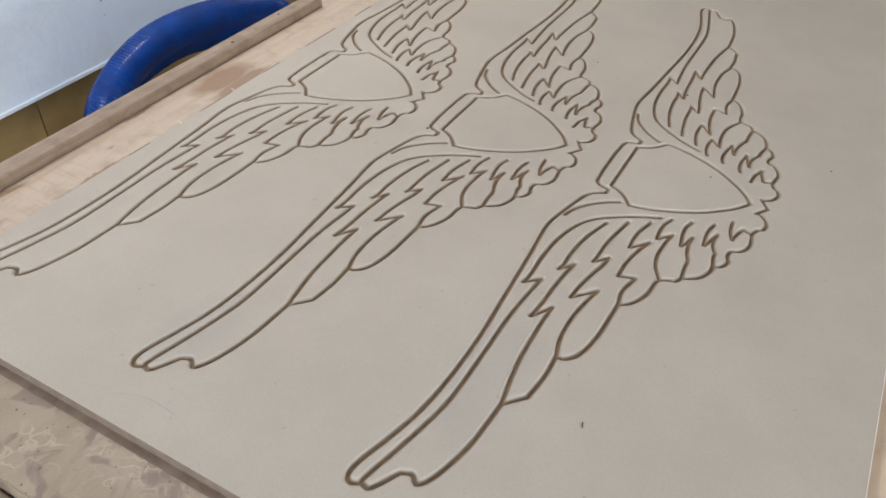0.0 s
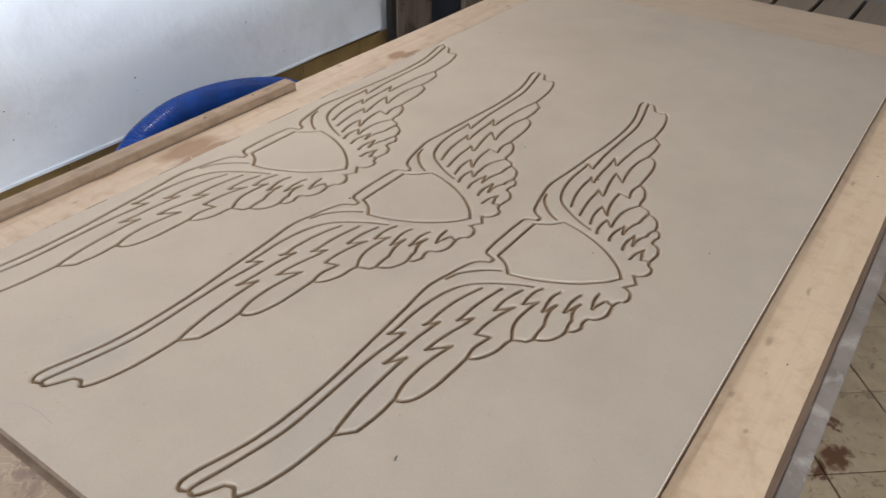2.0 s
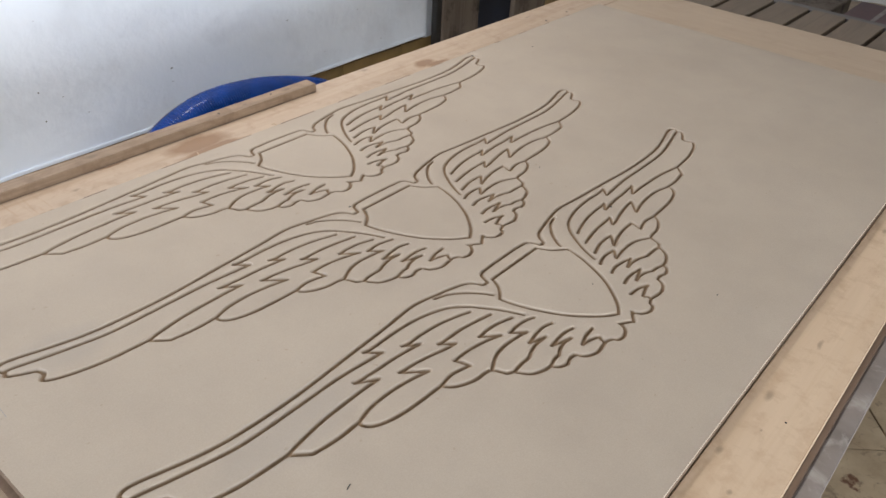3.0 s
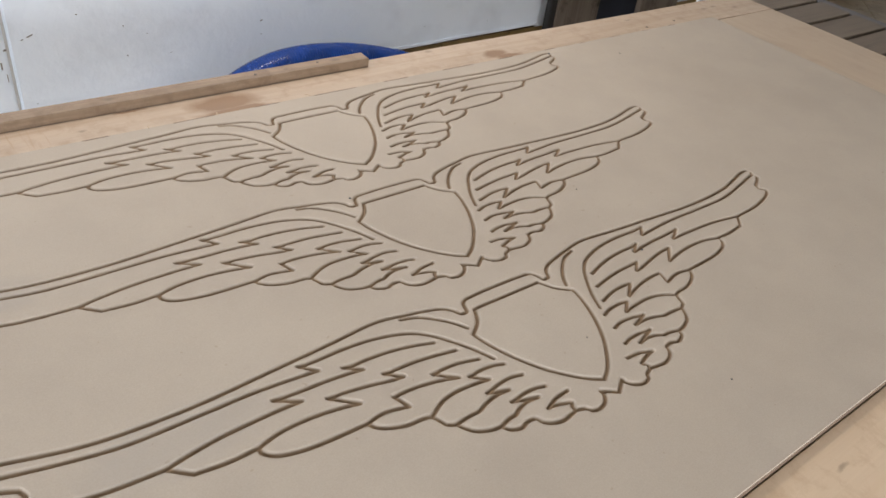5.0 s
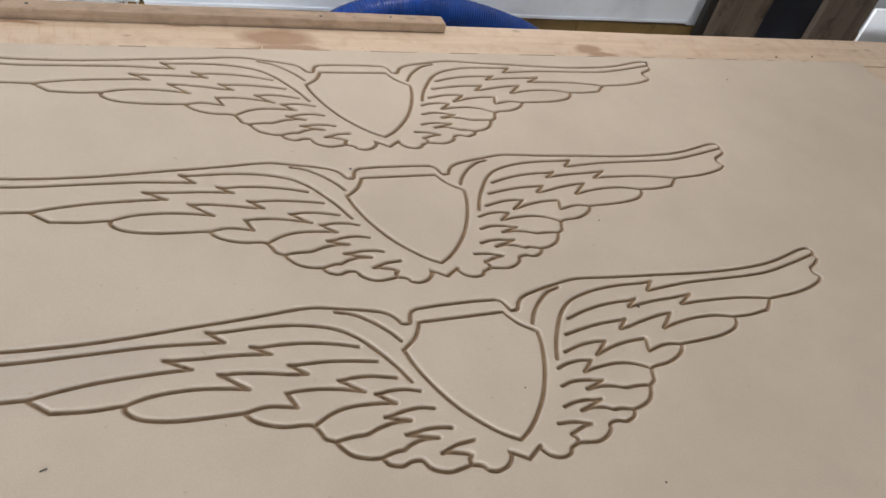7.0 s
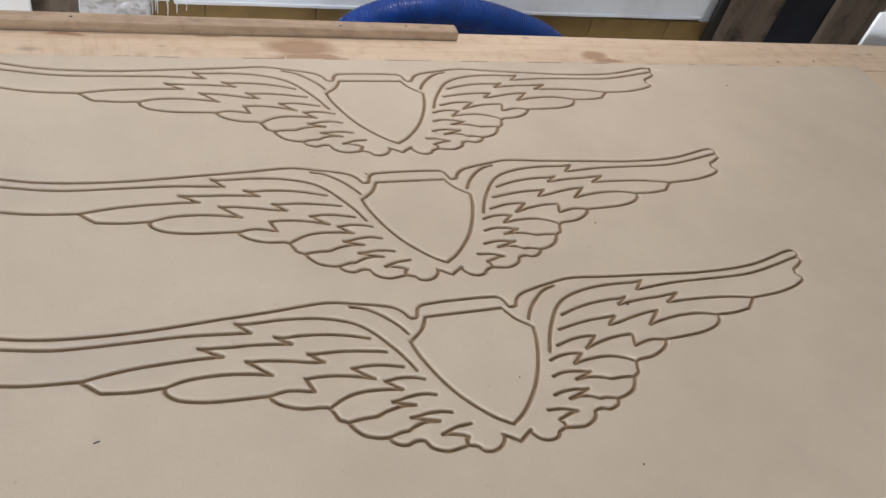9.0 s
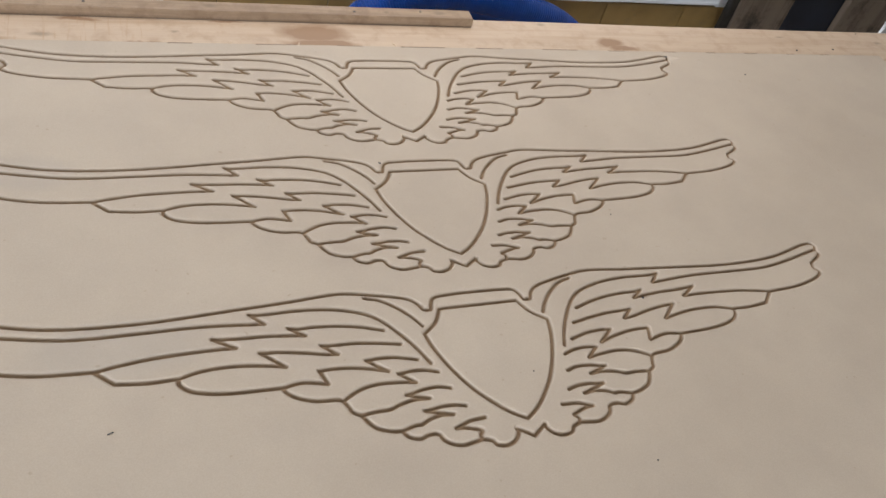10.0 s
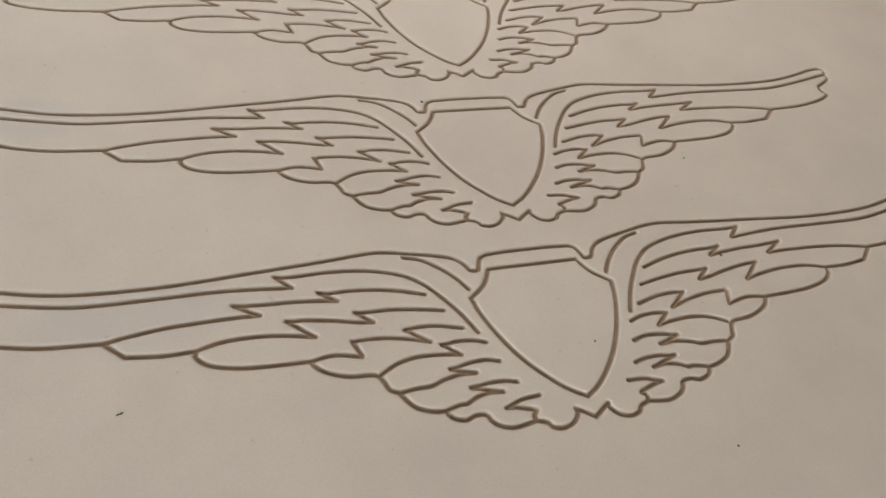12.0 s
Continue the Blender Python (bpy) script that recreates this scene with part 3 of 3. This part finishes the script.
for x, long in ((0.42, 0.05), (0.60, 0.09), (0.78, 0.06), (0.93, 0.11), (1.12, 0.07), (1.30, 0.10), (1.49, 0.05), (1.66, 0.04), (1.80, 0.03), (1.93, 0.045), (2.08, 0.03), (2.21, 0.03)):
    fray = box((x, 1.2182, H - 0.001), (x + long, 1.2204, H + 0.0005), 0.0003, 6, 0.0004, x)
    part("frayed_edge", fray, DARK_WOOD, panel, "short dark frayed bit of the sheet's edge")
# thin pale strip in place of the light caught by the arris
part("edge_glint", box((0.0, -0.0006, H - 0.0012), (PANEL_X, 0.0005, H + 0.0003), 0.0002), ARRIS_GLINT, panel, "pale arris of the sheet with its bright lit line painted in")
part("scuff", tube(spline([(0.030, 0.845, H), (0.043, 0.821, H), (0.049, 0.79, H), (0.047, 0.751, H)], 5), 0.0005, 6), GRAPHITE, panel, "faint grey pencil-like scuff")

# ---- behind the table ----
def hose(name, points, radius, label):
    """A hose: a thin-walled tube with a spiral rib wound round it."""
    path = [Vector(p) for p in spline(points, 60)]
    thing = empty(name, Matrix.Identity(4), label, "hose")
    part("sleeve", tube(path, radius * 0.965, 20), HOSE, thing, "", True)
    length, turns, coil = 0.0, 0.0100, []
    side = None
    for a, b in zip(path, path[1:]):
        ahead = (b - a).normalized()
        side = ahead.orthogonal().normalized() if side is None else (side - ahead * side.dot(ahead)).normalized()
        up, gap = ahead.cross(side), (b - a).length
        count = max(1, round(gap / turns * 14))
        for k in range(count):
            at = 2 * math.pi * (length + gap * k / count) / turns
            coil.append(a + (b - a) * k / count + radius * 0.965 * (math.cos(at) * side + math.sin(at) * up))
        length += gap
    part("spiral_rib", tube(coil, 0.0030, 6), HOSE, thing, "", True)
    return thing


hose("dust_hose", ((1.11, 2.27, 0.06), (1.115, 2.26, 0.20), (1.18, 2.25, 0.335), (1.36, 2.24, 0.418), (1.58, 2.23, 0.425), (1.82, 2.23, 0.375), (2.03, 2.24, 0.285), (2.30, 2.25, 0.06)), 0.060, "blue corrugated plastic dust hose arched above the floor")
hose("dust_hose", ((1.19, 2.42, 0.06), (1.27, 2.41, 0.21), (1.46, 2.40, 0.285), (1.68, 2.40, 0.285), (1.90, 2.41, 0.21), (2.08, 2.42, 0.06)), 0.066, "faded blue corrugated hose coil lying behind the arch")

for name, x0, x1, y1, mat, lab in (("timber_plank", 3.10, 3.145, FAR - 0.02, BLACK, "blackened narrow timber upright against the wall"),
                                  ("timber_plank", 3.147, 3.472, FAR - 0.03, OLD_WOOD, "grey weathered wide timber plank standing upright"),
                                  ("dark_sheet", 3.474, 3.835, FAR, NAVY, "dark navy sheet standing against the wall"),
                                  ("timber_plank", 3.837, 4.185, FAR - 0.03, OLD_WOOD, "grey weathered timber plank with black stains")):
    tagged(part(name, box((x0, y1 - 0.04, -0.008), (x1, y1, 1.9), 0.004, 12, 0.004, x0), mat), lab, "plank")

plate = empty("gantry_foot", pose(0, 0, 0), "white painted machine gantry foot beside the bed", "machine part")
part("side_plate", box((2.735, 1.477, 0.40), (3.15, 1.487, 0.905), 0.004), PANEL_WHITE, plate)
# triangle added to give the plate its diagonal split of light and shade
shading_wedge = bmesh.new()
front, back = ([shading_wedge.verts.new((x, y, z)) for x, z in ((2.80, 0.904), (3.148, 0.904), (3.148, 0.745))] for y in (1.462, 1.4765))
shading_wedge.faces.new(front), shading_wedge.faces.new(back[::-1])
for a in range(3):
    shading_wedge.faces.new((front[a], back[a], back[(a + 1) % 3], front[(a + 1) % 3]))
bmesh.ops.recalc_face_normals(shading_wedge, faces=shading_wedge.faces[:])
part("shading_wedge", shading_wedge, PANEL_WHITE, plate)
part("mount", box((2.80, 1.411, 0.45), (3.05, 1.475, 0.60), 0.004), STEEL, plate)
for x, z in ((2.885, 0.785), (3.125, 0.80)):
    bm = disc(0, 0, 0, 0.009, 0.008)
    bmesh.ops.rotate(bm, verts=bm.verts[:], cent=(0, 0, 0), matrix=Matrix.Rotation(radians(90), 3, "X"))
    bmesh.ops.translate(bm, verts=bm.verts[:], vec=(x, 1.472 if x < 3 else 1.459, z))
    part("bolt", bm, BLACK, plate, "dark bolt head")


# thin dark strip that paints the batten's contact shadow on the board
part("glue_line", box((-0.55, 1.3385, BED - 0.001), (1.153, 1.3405, BED + 0.0011), 0.0002), DARK_WOOD, batten, "dark strip standing in for the shadow along the batten's foot")

crate = empty("crate", pose(4.98, 0.70, 0), "dark maroon crate on the floor past the bed", "crate")
part("body", box((-0.22, -0.20, -0.012), (0.22, 0.20, 0.42), 0.006), MAROON, crate)
part("strap", box((-0.224, 0.02, -0.010), (0.224, 0.045, 0.425), 0.002), LEDGE, crate, "grey strap")
tagged(part("timber_block", box((4.8, 1.0, -0.012), (5.4, 1.25, 0.38), 0.005, 6, 0.004, 2), OLD_WOOD), "dark rough timber block on the floor past the bed", "timber")

# housing for the added fill light, out of view
lamp = empty("added_ceiling_lamp", pose(1.2, 1.85, 2.97), "assumed white strip lamp under the ceiling, out of view", "lamp")
part("housing", box((-0.65, -0.09, -0.02), (0.65, 0.09, 0.03), 0.004), PANEL_WHITE, lamp)

# ---- tiles ----
def shared_tile(name, size_x, size_y, thick, mat):
    return mesh_of(name, box((-size_x / 2, -size_y / 2, 0), (size_x / 2, size_y / 2, thick), 0.0015), mat)


skirting = tagged(new("skirting"), "row of ochre glazed skirting tiles", "skirting", kind="structure")
tile_mesh = mesh_of("tile", box((-0.2205, -0.012, 0), (0.2205, 0, 0.2075), 0.002), TILE)
for k in range(0, 14):
    ob = new("tile", tile_mesh)
    ob.location, ob.parent = (0.678 - 0.2225 + k * 0.445, FAR + 0.027, 0.0), skirting

tiles = tagged(new("floor_tiles"), "dirty beige floor tiles laid diagonally with brown stains", "floor", kind="structure")
floor_mesh = shared_tile("tile", 0.296, 0.296, 0.011, FLOOR_TILE)
far_verts, far_faces = [], []
c, s = math.cos(radians(-50)), math.sin(radians(-50))
for i in range(-25, 26):
    for j in range(-25, 26):
        x, y = 1.937 + (i + 0.5) * 0.3 * c - (j + 0.5) * 0.3 * s, -0.26 + (i + 0.5) * 0.3 * s + (j + 0.5) * 0.3 * c
        if not (-3.98 < x < 6.98 and -3.98 < y < 2.60):
            continue
        if math.hypot(x - 1.9, y + 0.3) < 2.2:
            ob = new("tile", floor_mesh)
            ob.location, ob.rotation_euler, ob.parent = (x, y, -0.0115), (0, 0, radians(-50)), tiles
            continue
        n = len(far_verts)
        for z, r in ((-0.0115, 0.148), (-0.002, 0.148), (-0.0005, 0.1465)):
            for u, v in ((-r, -r), (r, -r), (r, r), (-r, r)):
                far_verts.append((x + u * c - v * s, y + u * s + v * c, z))
        for k in range(4):
            m = (k + 1) % 4
            far_faces += [(n + k, n + m, n + 4 + m, n + 4 + k), (n + 4 + k, n + 4 + m, n + 8 + m, n + 8 + k)]
        far_faces.append((n + 8, n + 9, n + 10, n + 11))
far_mesh = bpy.data.meshes.new("tiles_beyond")
far_mesh.from_pydata(far_verts, [], far_faces)
far_mesh.materials.append(FLOOR_TILE)
rest = tagged(new("tiles_beyond", far_mesh), kind="stuff")
rest.parent = tiles
